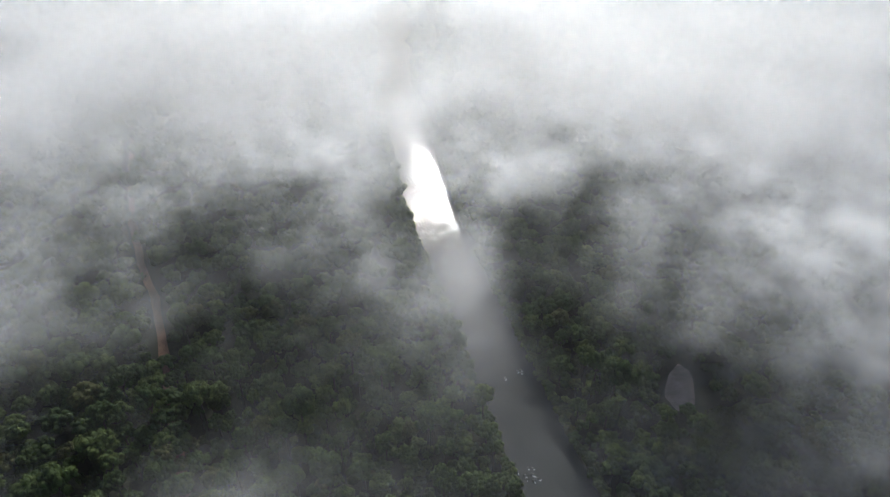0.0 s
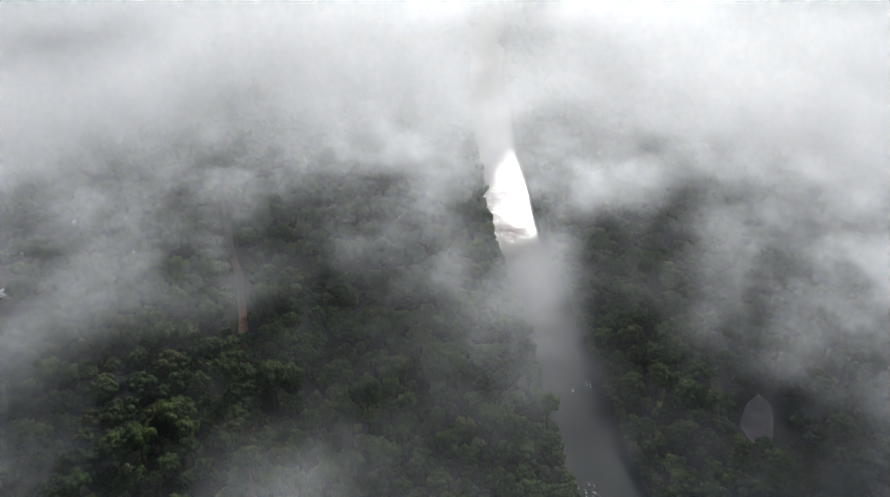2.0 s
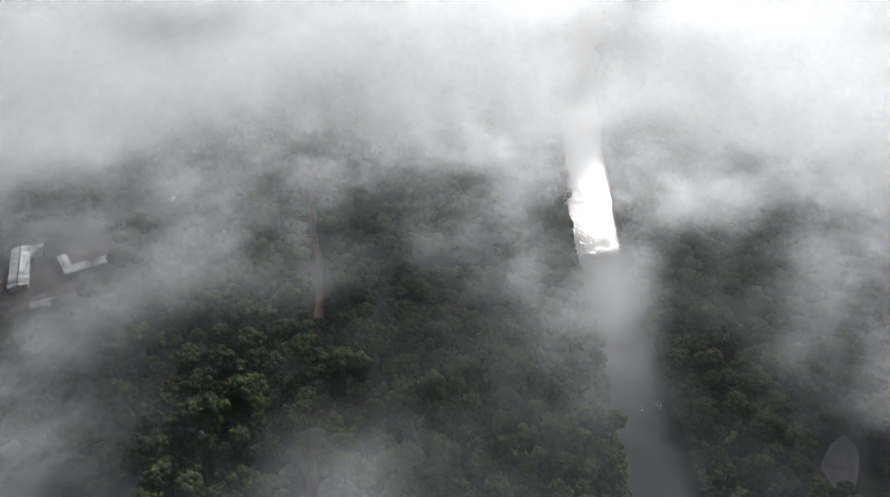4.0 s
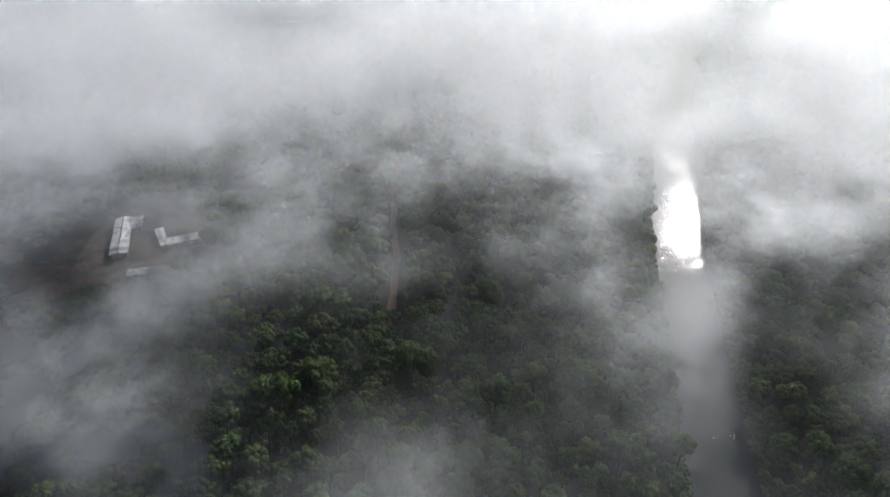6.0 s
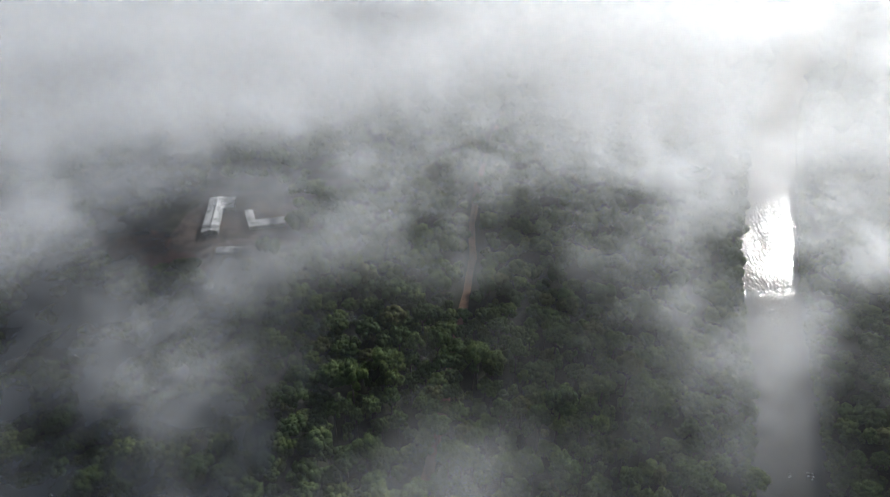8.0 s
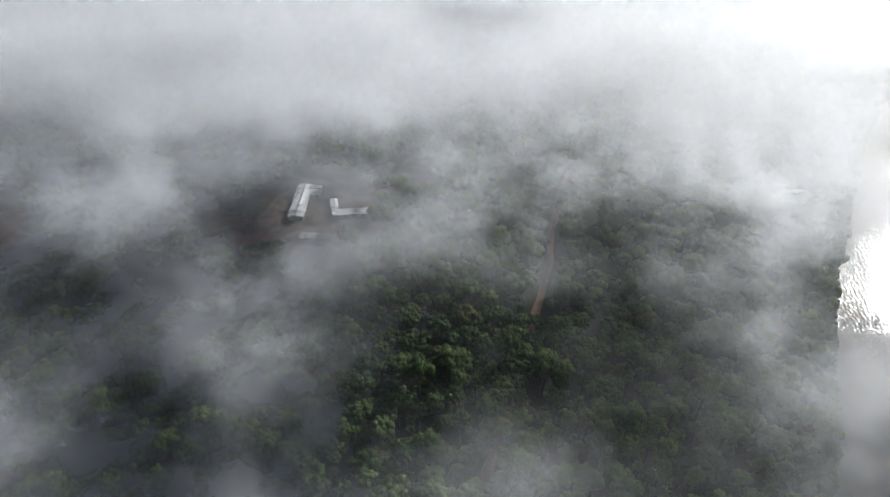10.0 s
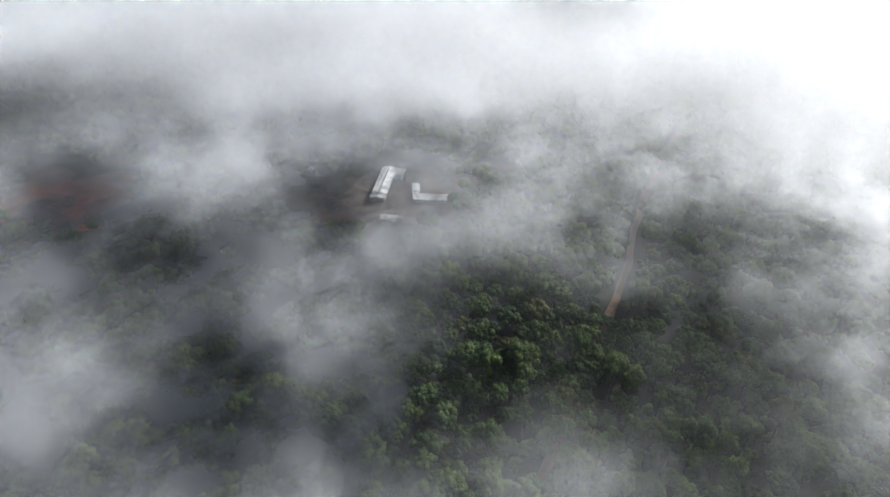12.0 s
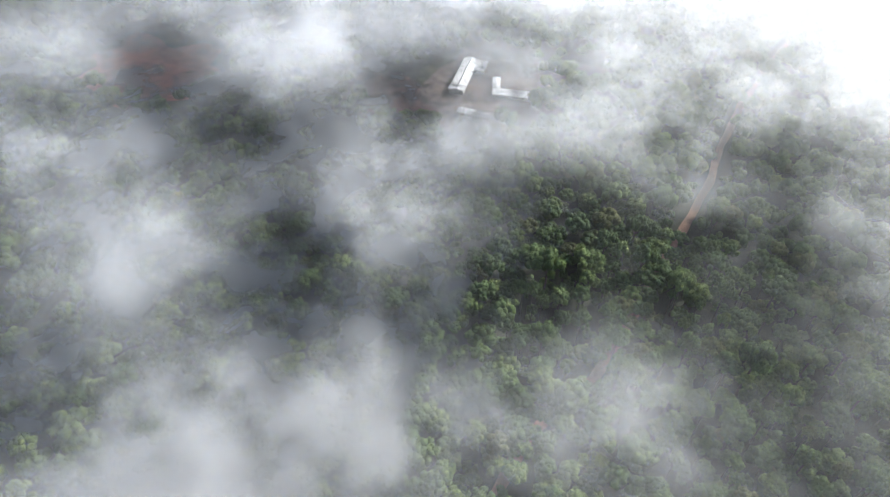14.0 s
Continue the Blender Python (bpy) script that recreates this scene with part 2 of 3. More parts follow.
patch("ground_yard", -288, 210, 45, 35, -35, 0.10, YARD, "brown trodden earth yard round the buildings", "ground", 0.42, 1.0)
patch("ground_village", -268, 268, 30, 22, 25, 0.14, YARD, "brown earth between small houses", "ground", 0.3, 4.0)
patch("ground_red_clearing", -422, 44, 52, 38, 25, 0.10, RED_SOIL, "bare red soil clearing in the forest", "ground", 0.35, 7.0)
patch("ground_dark_soil", -306, 168, 37, 21, 28, 0.07, DARK_SOIL, "dark reddish bare soil beside the long hall", "ground", 0.35, 9.0)
patch("water_pond", 106, 203, 6.5, 14.5, -17, 0.10, MUDDY, "small muddy pond among trees", "pond", 0.14, 3.1, 0.42)
patch("ground_grass", 115, 172, 12, 19, -25, 0.08, GRASS, "bright green grassy clearing beside the river", "grass", 0.3, 5.5)

# ---- trees ----


def ball():
    """A rounded lump of twelve rhombic faces and radius one: its corners and quads."""
    corners = [(x, y, z) for x in (-1, 1) for y in (-1, 1) for z in (-1, 1)]
    tips = [(0, 0, 0)] * 6
    quads = []
    for axis in range(3):
        for sign in (0, 1):
            tip = [0, 0, 0]
            tip[axis] = 2 * sign - 1
            tips[axis * 2 + sign] = tuple(tip)
    for axis in range(3):
        b, c = (axis + 1) % 3, (axis + 2) % 3
        for sb in (0, 1):
            for sc in (0, 1):
                ends = []
                for sa in (0, 1):
                    bits = [0, 0, 0]
                    bits[axis], bits[b], bits[c] = sa, sb, sc
                    ends.append(bits[0] * 4 + bits[1] * 2 + bits[2])
                quad = [ends[0], 8 + b * 2 + sb, ends[1], 8 + c * 2 + sc]
                quads.append(quad if sb != sc else quad[::-1])
    return np.array([Vector(v).normalized()[:] for v in corners + tips]), np.array(quads)


def crown_shape(seed, lobes, leaves, size):
    """A dome of lumpy leaf clumps with loose sprays of leaves over it, one unit in radius."""
    rng = np.random.default_rng(seed)
    turn = np.arange(lobes) * 2.39996 + rng.uniform(-0.4, 0.4, lobes)
    out = np.sqrt((np.arange(lobes) + 0.3) / lobes) * 0.72 * rng.uniform(0.85, 1.12, lobes)
    lift = 0.9 * np.sqrt(np.clip(1 - out**2, 0, 1)) * rng.uniform(0.8, 1.2, lobes)
    centre = np.stack([np.cos(turn) * out, np.sin(turn) * out, lift], -1)
    reach = rng.uniform(0.8, 1.25, lobes) * 1.12 / math.sqrt(lobes)
    corners, faces = ball()
    n = len(corners)
    lump = corners[None] * (1 + rng.uniform(-0.24, 0.24, (lobes, n, 1))) * reach[:, None, None] + centre[:, None]
    quads = (faces[None] + np.arange(lobes)[:, None, None] * n).reshape(-1, 4)
    pick = rng.integers(0, lobes, leaves)
    way = rng.normal(size=(leaves, 3))
    way[:, 2] = np.abs(way[:, 2]) - 0.2
    way += centre[pick] * (0.5, 0.5, 0.2)
    way /= np.linalg.norm(way, axis=1, keepdims=True)
    place = centre[pick] + way * (reach[pick] * rng.uniform(0.9, 1.16, leaves))[:, None]
    normal = way + rng.normal(size=(leaves, 3)) * 0.3
    normal /= np.linalg.norm(normal, axis=1, keepdims=True)
    side = np.cross(normal, rng.normal(size=(leaves, 3)))
    side /= np.linalg.norm(side, axis=1, keepdims=True)
    along = np.cross(normal, side)
    s = (size * rng.uniform(0.6, 1.4, leaves))[:, None]
    sprays = np.stack([place - side * s - normal * s * 0.2, place - along * s * 0.7, place + side * s - normal * s * 0.2, place + along * s * 0.7 - normal * s * 0.25], 1)
    verts = np.concatenate([lump.reshape(-1, 3), sprays.reshape(-1, 3)])
    return verts, np.concatenate([quads, np.arange(4 * leaves).reshape(leaves, 4) + lobes * n])


def crown_mesh(name, verts, quads, tint=None):
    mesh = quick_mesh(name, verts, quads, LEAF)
    mesh.polygons.foreach_set("use_smooth", [True] * len(quads))
    if tint is not None:
        give(mesh, "tint", tint)
    return mesh


def inside(x, y, cx, cy, across, along, turn):
    c, s = math.cos(radians(turn)), math.sin(radians(turn))
    u, v = (x - cx) * c + (y - cy) * s, (y - cy) * c - (x - cx) * s
    return (u / across) ** 2 + (v / along) ** 2 < 1


def tree_free(x, y, spread):
    """Where a tree of that spread may stand."""
    ok = np.abs(river_off(x, y)) > RIVER_HALF + 0.5 + spread * 0.6 + 2.0 * smoothstep(280, 320, y)
    closed = (y < 115) | ((y > 128) & (y < 216)) | (y > 302)
    ok &= ~((np.abs(road_off(x, y)) < np.where(closed, 1.5 + spread * 0.3, 3.0 + spread * 0.6)) & (y > 60) & (y < 480))
    ok &= ~inside(x, y, -284, 203, 52, 41, -35) & ~inside(x, y, -268, 268, 26, 18, 25) & ~inside(x, y, -302, 166, 38, 23, 28) & ~inside(x, y, -414, 44, 58, 43, 25)
    return ok & ~inside(x, y, 104, 198, 10, 22, -18) & ~inside(x, y, 114, 170, 13, 20, -25) & ~inside(x, y, -366, 181, 18, 12, 25)


def stand(seed, spacing, low, high, inner, outer, right, left):
    """Places for trees on a jittered grid, within a ring round the drone."""
    rng = np.random.default_rng(seed)
    gx, gy = np.meshgrid(np.arange(-outer, outer, spacing), np.arange(-130, outer, spacing * 0.87))
    gx = gx + (np.arange(gx.shape[0]) % 2)[:, None] * spacing / 2
    x = (gx + rng.uniform(-0.4, 0.4, gx.shape) * spacing).ravel()
    y = (gy + rng.uniform(-0.4, 0.4, gx.shape) * spacing).ravel()
    spread = rng.uniform(low, high, len(x)) * rng.choice((0.72, 1.0, 1.0, 1.3), len(x))
    r, turn = np.hypot(x, y), np.degrees(np.arctan2(-x, y))
    keep = (r >= inner) & (r < outer) & (turn > right) & (turn < left) & tree_free(x, y, spread)
    tall = 7 + spread * 1.6 + rng.uniform(-5, 6, len(x))
    return np.stack([x, y, spread, tall, rng.uniform(0, 6.283, len(x)), rng.random(len(x))], -1)[keep]


def joined_wood(name, trees, lobes, leaves, size, label):
    kinds = [crown_shape(50 + k, lobes, leaves, size) for k in range(8)]
    blocks, faces, tints, first = [], [], [], 0
    for k, (x, y, spread, tall, turn, tint) in enumerate(trees):
        q, f = kinds[k % 8]
        c, s = math.cos(turn), math.sin(turn)
        blocks.append(np.stack([(q[:, 0] * c - q[:, 1] * s) * spread + x, (q[:, 0] * s + q[:, 1] * c) * spread + y, tall + (q[:, 2] - 1) * spread * 1.15], -1))
        faces.append(f + first)
        tints.append(np.full(len(q), tint))
        first += len(q)
    tagged(new(name, crown_mesh(name, np.concatenate(blocks), np.concatenate(faces), np.concatenate(tints))), label, "forest", kind="stuff")


def trunk_mesh(seed, tall):
    """A tapered trunk with limbs that reach into the crown; the crown's radius is 5.5."""
    rng = np.random.default_rng(seed)
    bm = bmesh.new()

    def limb(a, b, r0, r1):
        a, b = Vector(a), Vector(b)
        turned = (b - a).to_track_quat("Z", "Y").to_matrix().to_4x4()
        bmesh.ops.create_cone(bm, cap_ends=True, segments=7, radius1=r0, radius2=r1, depth=(b - a).length, matrix=Matrix.Translation((a + b) / 2) @ turned)

    fork = tall - 5.5
    limb((0, 0, -0.3), (0.2, 0.1, fork), 0.42, 0.26)
    for k in range(6):
        a = k * 1.05 + rng.uniform(-0.3, 0.3)
        limb((0.2, 0.1, fork - 0.3), (2.9 * math.cos(a), 2.9 * math.sin(a), tall - rng.uniform(1.8, 3.2)), 0.2, 0.06)
    mesh = bpy.data.meshes.new("trunk")
    bm.to_mesh(mesh)
    bm.free()
    mesh.materials.append(BARK)
    return mesh


def build_tree(seed):
    tall, radius = 16.0, 5.5
    tree = tagged(new("tree"), "broadleaf forest tree with a dense rounded green crown", "tree", "forest trees")
    trunk = new("trunk", trunk_mesh(seed, tall))
    verts, quads = crown_shape(90 + seed, 30, 520, 0.06)
    crown = new("crown", crown_mesh("crown", verts * (radius, radius, radius * 1.15) + (0, 0, tall - radius * 1.15), quads))
    trunk.parent = crown.parent = tree
    return tree


def build_trees(places):
    firsts = [build_tree(k) for k in range(7)]
    for k, (x, y, spread, tall, turn, _) in enumerate(places):
        m = pose(x, y, 0, 0, 0, math.degrees(turn)) @ Matrix.Diagonal((spread / 5.5, spread / 5.5, tall / 16.0, 1))
        if k < 7:
            firsts[k].matrix_basis = m
        else:
            copy_thing(firsts[k % 7], m)


near = stand(3, 8.5, 4.3, 6.0, 60, 250, -54, 120)
# trees that lean over the track from both sides
rng = np.random.default_rng(8)
verge = []
for y0, y1 in ((70, 106), (134, 206), (304, 430)):
    for k, y in enumerate(np.arange(y0, y1, 3.6)):
        spread, side = rng.uniform(4.2, 5.4), 1 if k % 2 else -1
        verge.append((road_centre(y) + side * rng.uniform(2.5, 3.4), y, spread, 10 + spread + rng.uniform(-2, 3), rng.uniform(0, 6.283), rng.random()))
near = np.concatenate([near, np.array([v for v in verge if v[1] < 240])])
single = (near[:, 0] > -135) & (near[:, 0] < 70) & (near[:, 1] > 110) & (near[:, 1] < 222)
single &= np.cumsum(single) <= 290
joined_wood("forest", near[~single], 19, 60, 0.08, "dense green tropical forest canopy in thin mist")
joined_wood("middle_forest", stand(5, 8.8, 4.2, 6.0, 250, 480, -40, 102), 7, 14, 0.14, "green forest canopy partly veiled by mist")
joined_wood("far_forest", stand(4, 15.0, 7.5, 10, 480, 950, -37, 96), 5, 8, 0.2, "distant forest canopy dissolving into white mist")

# shrubs and young trees on the banks and in the gaps of the wood
low = stand(15, 9.0, 2.8, 4.2, 60, 270, -54, 100)
low[:, 3] = 1.2 + low[:, 2] * 1.2 + 1.5 * low[:, 5]
joined_wood("undergrowth", low, 7, 16, 0.13, "dark green shrubs filling the gaps below the canopy")
banks = []
for y in np.arange(110, 620, 2.6):
    for side in (-1, 1):
        spread = rng.uniform(2.2, 3.4)
        banks.append((river_centre(y) + side * (RIVER_HALF + 0.5 + 1.5 * (y > 300) + rng.uniform(0.6, 3.0)), y, spread, 1.6 + spread * 1.25, rng.uniform(0, 6.283), rng.random()))
joined_wood("bank_shrubs", np.array(banks), 9, 24, 0.12, "low green bushes overhanging the water along the banks")

# ---- buildings ----


def part(name, bm, material, parent, label=""):
    mesh = bpy.data.meshes.new(name)
    bm.to_mesh(mesh)
    bm.free()
    mesh.materials.append(material)
    ob = new(name, mesh)
    ob.parent = parent
    return tagged(ob, label)


def block(bm, x, y, z, sx, sy, sz, tilt=0.0):
    """A box in a bmesh, tilted about its length."""
    m = Matrix.Translation((x, y, z)) @ Matrix.Rotation(tilt, 4, "X") @ Matrix.Diagonal((sx, sy, sz, 1))
    bmesh.ops.create_cube(bm, size=1, matrix=m)
    return bm


def gable_house(name, x, y, turn, length, width, eaves, rise, roof, label, group="", far_roof=None, split=0.0, windows=True):
    """A long house along its own x axis: walls, doors, windows, and two roof slopes with a ridge cap."""
    house = tagged(new(name), label, "building", group)
    house.matrix_basis = pose(x, y, 0, 0, 0, turn)
    body_l, body_w = length - 1.2, width - 1.6
    for side in (-1, 1):
        part("wall", block(bmesh.new(), 0, side * body_w / 2, eaves / 2, body_l, 0.18, eaves), WALL_PAINT, house)
        part("wall", block(bmesh.new(), side * (body_l / 2 - 0.09), 0, eaves / 2, 0.18, body_w - 0.19, eaves), WALL_PAINT, house)
        slope = math.atan2(rise, width / 2)
        reach = math.hypot(rise, width / 2)
        pieces = ((0.0, 1.0, roof),) if not far_roof else ((0.0, split, roof), (split, 1.0, far_roof))
        for a, b, material in pieces:
            sheet = block(bmesh.new(), 0, 0, 0, length * (b - a) - 0.02, reach, 0.07)
            ob = part("roof_sheet", sheet, material, house)
            ob.matrix_basis = pose(length * ((a + b) / 2 - 0.5), side * width / 4, eaves + rise / 2, -side * math.degrees(slope))
        if windows:
            for k in range(max(2, int(body_l / 5))):
                wx = -body_l / 2 + (k + 0.5) * body_l / max(2, int(body_l / 5))
                kind = "door" if k == 1 and side < 0 else "window"
                low, high = (0.05, 2.05) if kind == "door" else (1.0, 2.0)
                part(kind, block(bmesh.new(), wx, side * (body_w / 2 + 0.1), (low + high) / 2, 1.0 if kind == "door" else 1.4, 0.06, high - low), WOOD, house)
        gable = bmesh.new()
        corners = [gable.verts.new((side * (body_l / 2 - 0.1) + dx, yy, zz)) for dx in (0, side * -0.16) for yy, zz in ((-body_w / 2, eaves), (body_w / 2, eaves), (0, eaves + rise * 0.88))]
        gable.faces.new(corners[:3]), gable.faces.new(corners[:2:-1])
        for k in range(3):
            n = (k + 1) % 3
            gable.faces.new((corners[k], corners[k + 3], corners[n + 3], corners[n]))
        part("gable", gable, WALL_PAINT, house)
    # On white roofs the ridge cap is dark, a seam line between the slopes.
    part("ridge_cap", block(bmesh.new(), 0, 0, eaves + rise + 0.06, length + 0.1, 0.5, 0.08), DARK_SEAM if roof is WHITE_ROOF else roof, house)
    return house


gable_house("school_hall", -307, 209, 132, 40, 10, 3.4, 1.1, WHITE_ROOF, "long hall with a bright white sheet-metal roof on brown earth")
gable_house("hall_wing", -310.6, 223.6, 42, 8.6, 13, 3.2, 0.9, WHITE_ROOF, "short wing with a white metal roof beside the long hall")
gable_house("classroom_block", -274, 221.6, 47, 22.5, 7.4, 2.8, 0.7, GREY_ROOF, "low classroom block with a pale grey metal roof")
gable_house("side_block", -288.2, 220.9, 144, 13, 5.0, 2.7, 0.5, GREY_ROOF, "narrow block with a pale grey metal roof joining another")
gable_house("store_shed", -268.3, 190.8, 38, 21, 5.8, 2.6, 0.6, GREY_ROOF, "low shed with a pale and dull metal roof", far_roof=DULL_ROOF, split=0.5)
gable_house("distant_shed", -366, 181.5, 22, 22, 6.5, 2.8, 0.8, GREY_ROOF, "pale-roofed shed half lost in mist")
for hx, hy, hturn, hl, hw in ((-284, 263, 20, 6.5, 3.6), (-279, 266.5, 65, 5, 3.2), (-267, 270, 15, 6, 3.4), (-262, 273, 70, 4.5, 3.2), (-270, 299, 30, 6.5, 4.2), (-244, 259, 75, 6, 4), (-241, 253, 10, 5, 3.4), (-220, 274, 40, 6, 4)):
    gable_house("hut", hx, hy, hturn, hl, hw, 2.4, 0.9, WHITE_ROOF if hl > 5 else GREY_ROOF, "small hut with a pale metal roof among trees", "village huts", windows=False)

# ---- river stones and white water ----


def stone(x, y, size, seed):
    bm = bmesh.new()
    bmesh.ops.create_icosphere(bm, subdivisions=2, radius=1)
    for v in bm.verts:
        v.co = v.co * (1 + 0.35 * noise.noise(v.co * 1.3 + Vector((seed, 0, 0))))
        v.co = Vector((v.co.x * size, v.co.y * size * 0.8, v.co.z * size * 0.55))
    mesh = bpy.data.meshes.new("river_rock")
    bm.to_mesh(mesh)
    bm.free()
    mesh.materials.append(STONE)
    ob = tagged(new("river_rock", mesh), "wet grey rock breaking the river surface", "rock", "river rocks")
    ob.location = (x, y, -0.75 + size * 0.2)


rng = np.random.default_rng(12)
for cx, cy, count, reach in ((33, 158, 9, 4.5), (27, 208, 3, 1.5), (34, 212, 3, 2.0)):
    for k in range(count):
        px, py, size = cx + rng.normal() * reach * 0.5, cy + rng.normal() * reach * 0.5, rng.uniform(0.3, 0.75)
        stone(px, py, size, k * 3.7 + cx)
        patch("water_foam", px + 0.5, py - 0.9, size * 1.0, size * 0.4, rng.uniform(0, 180), -0.70 + 0.004 * k, FOAM, "white water streaming round a rock", "white water", 0.5, k * 1.9)


def build_grass():
    """Tufts and low shrubs in the clearing by the pond."""
    rng = np.random.default_rng(31)
    count = 2600
    a, r = rng.uniform(0, 6.283, count), np.sqrt(rng.random(count))
    u, v = 13 * r * np.cos(a), 20 * r * np.sin(a)
    c, s = math.cos(radians(-25)), math.sin(radians(-25))
    x, y = 115 + u * c - v * s, 172 + u * s + v * c
    tall, lean = rng.uniform(0.4, 1.3, count), rng.normal(size=(count, 2)) * 0.4
    spin, w = rng.uniform(0, 6.283, count), rng.uniform(0.2, 0.5, count)
    base = np.stack([x, y, np.full(count, 0.05)], -1)
    side = np.stack([np.cos(spin) * w, np.sin(spin) * w, 0 * w], -1)
    top = base + np.stack([lean[:, 0] * tall, lean[:, 1] * tall, tall], -1)
    quads = np.stack([base - side, base + side, top + side * 0.3, top - side * 0.3], 1)
    mesh = quick_mesh("grass", quads.reshape(-1, 3), np.arange(4 * count).reshape(count, 4), GRASS)
    tagged(new("grass", mesh), "tall bright green grass in a riverside clearing", "grass", kind="stuff")


build_grass()

# ---- mist: soft puffs in one drifting layer ----
PUFFS = []


def puff(x, y, across, deep, thick):
    """A soft swelling of the mist: its middle, its reach across and along the way from the drone, and how thick it is."""
    PUFFS.append((x, y, across, deep, thick))


puff(-127, -62, 29, 25, 0.06)
puff(-117, -40, 29, 16, 1.15)
puff(-149, -43, 21, 23, 0.31)
puff(-188, -32, 26, 30, 0.09)
puff(-261, -30, 29, 44, 0.39)
puff(-97, -5, 51, 25, 3.20)
puff(-151, -4, 30, 21, 0.15)
puff(-347, -8, 47, 78, 0.61)
puff(-256, -1, 32, 29, 0.27)
puff(-190, -1, 37, 38, 1.13)
puff(-577, 61, 105, 108, 1.66)
puff(-249, 31, 33, 30, 0.29)
puff(-103, 17, 25, 16, 0.04)
puff(-214, 36, 24, 29, 0.29)
puff(-358, 65, 61, 63, 0.38)
puff(-124, 30, 19, 17, 0.14)
puff(-268, 68, 39, 35, 0.72)
puff(-462, 129, 85, 92, 0.07)
puff(-293, 108, 48, 42, 1.66)
puff(-157, 65, 17, 18, 0.04)
puff(-358, 153, 51, 69, 1.74)
puff(-178, 76, 18, 21, 1.11)
puff(-210, 93, 28, 37, 0.45)
puff(-200, 90, 25, 31, 0.05)
puff(-129, 66, 27, 21, 0.08)
puff(-70, 37, 20, 19, 0.59)
puff(-278, 149, 35, 41, 1.10)
puff(-114, 63, 15, 14, 0.07)
puff(-559, 306, 165, 239, 3.20)
puff(-147, 82, 17, 18, 1.67)
puff(-194, 117, 24, 29, 0.14)
puff(-176, 109, 31, 27, 0.55)
puff(-359, 241, 71, 90, 3.20)
puff(-133, 92, 18, 25, 0.16)
puff(-465, 369, 40, 107, 5.99)
puff(-175, 141, 28, 24, 0.38)
puff(-214, 175, 29, 37, 1.16)
puff(-285, 254, 54, 60, 3.20)
puff(-442, 395, 125, 177, 3.20)
puff(-425, 393, 40, 105, 7.09)
puff(-84, 81, 25, 18, 0.19)
puff(-82, 80, 19, 13, 0.05)
puff(-170, 170, 34, 34, 0.51)
puff(-318, 339, 34, 74, 8.00)
puff(-386, 417, 40, 104, 5.30)
puff(-211, 242, 33, 41, 0.25)
puff(-56, 65, 25, 18, 1.07)
puff(-187, 223, 37, 43, 0.74)
puff(-150, 179, 23, 35, 0.30)
puff(-283, 346, 79, 103, 2.51)
puff(-346, 441, 40, 103, 5.89)
puff(-150, 208, 29, 35, 0.13)
puff(-75, 103, 26, 17, 0.09)
puff(-306, 465, 40, 102, 8.00)
puff(-175, 275, 23, 37, 0.18)
puff(-269, 444, 112, 148, 0.09)
puff(-110, 182, 18, 21, 0.37)
puff(-130, 218, 30, 39, 0.27)
puff(-74, 125, 11, 14, 0.06)
puff(-281, 512, 133, 208, 3.20)
puff(-80, 149, 16, 17, 0.12)
puff(-51, 99, 27, 15, 0.21)
puff(-48, 93, 26, 21, 0.19)
puff(-57, 116, 21, 16, 0.17)
puff(-130, 272, 32, 37, 0.07)
puff(-127, 274, 33, 46, 0.57)
puff(-75, 164, 31, 32, 0.04)
puff(-83, 248, 29, 30, 0.11)
puff(-28, 91, 21, 14, 0.43)
puff(-67, 222, 31, 25, 0.21)
puff(-97, 337, 64, 61, 0.95)
puff(-145, 558, 124, 188, 3.02)
puff(-104, 406, 95, 132, 0.78)
puff(-38, 157, 15, 18, 0.14)
puff(-126, 530, 112, 153, 0.09)
puff(-49, 213, 25, 35, 0.37)
puff(-51, 256, 28, 29, 0.58)
puff(-25, 127, 14, 13, 0.12)
puff(-26, 144, 22, 24, 0.08)
puff(-55, 310, 36, 33, 3.20)
puff(-19, 203, 25, 33, 0.75)
puff(-8, 112, 14, 11, 0.16)
puff(-25, 406, 22, 119, 0.08)
puff(-9, 143, 15, 15, 0.11)
puff(-9, 170, 22, 32, 0.19)
puff(-16, 406, 73, 109, 1.15)
puff(8, 199, 13, 46, 2.15)
puff(25, 297, 32, 43, 1.99)
puff(15, 162, 16, 33, 0.22)
puff(39, 361, 67, 108, 0.07)
puff(20, 128, 15, 19, 0.10)
puff(33, 208, 19, 23, 0.28)
puff(103, 558, 124, 186, 3.20)
puff(143, 437, 101, 175, 1.85)
puff(87, 189, 28, 24, 0.35)
puff(252, 547, 40, 106, 3.20)
puff(118, 253, 31, 57, 0.23)
puff(214, 378, 104, 167, 3.20)
puff(119, 206, 36, 44, 0.15)
puff(344, 512, 89, 199, 3.20)
puff(88, 128, 22, 25, 0.24)
puff(167, 226, 41, 61, 3.20)
puff(146, 176, 27, 31, 0.87)
puff(125, 141, 27, 40, 0.18)
puff(126, 116, 24, 26, 0.22)

puff(-99, -3, 30, 36, 1.20)
puff(-55, 100, 20, 25, 0.35)
puff(-38, 88, 20, 24, 0.40)
puff(-60, 68, 15, 18, 0.35)
puff(-164, 81, 23, 35, 0.60)
puff(-96, -1, 32, 37, 1.00)
puff(-91, 25, 24, 28, 0.80)
puff(-69, 47, 20, 22, 0.60)
puff(-41, 171, 16, 24, 0.25)

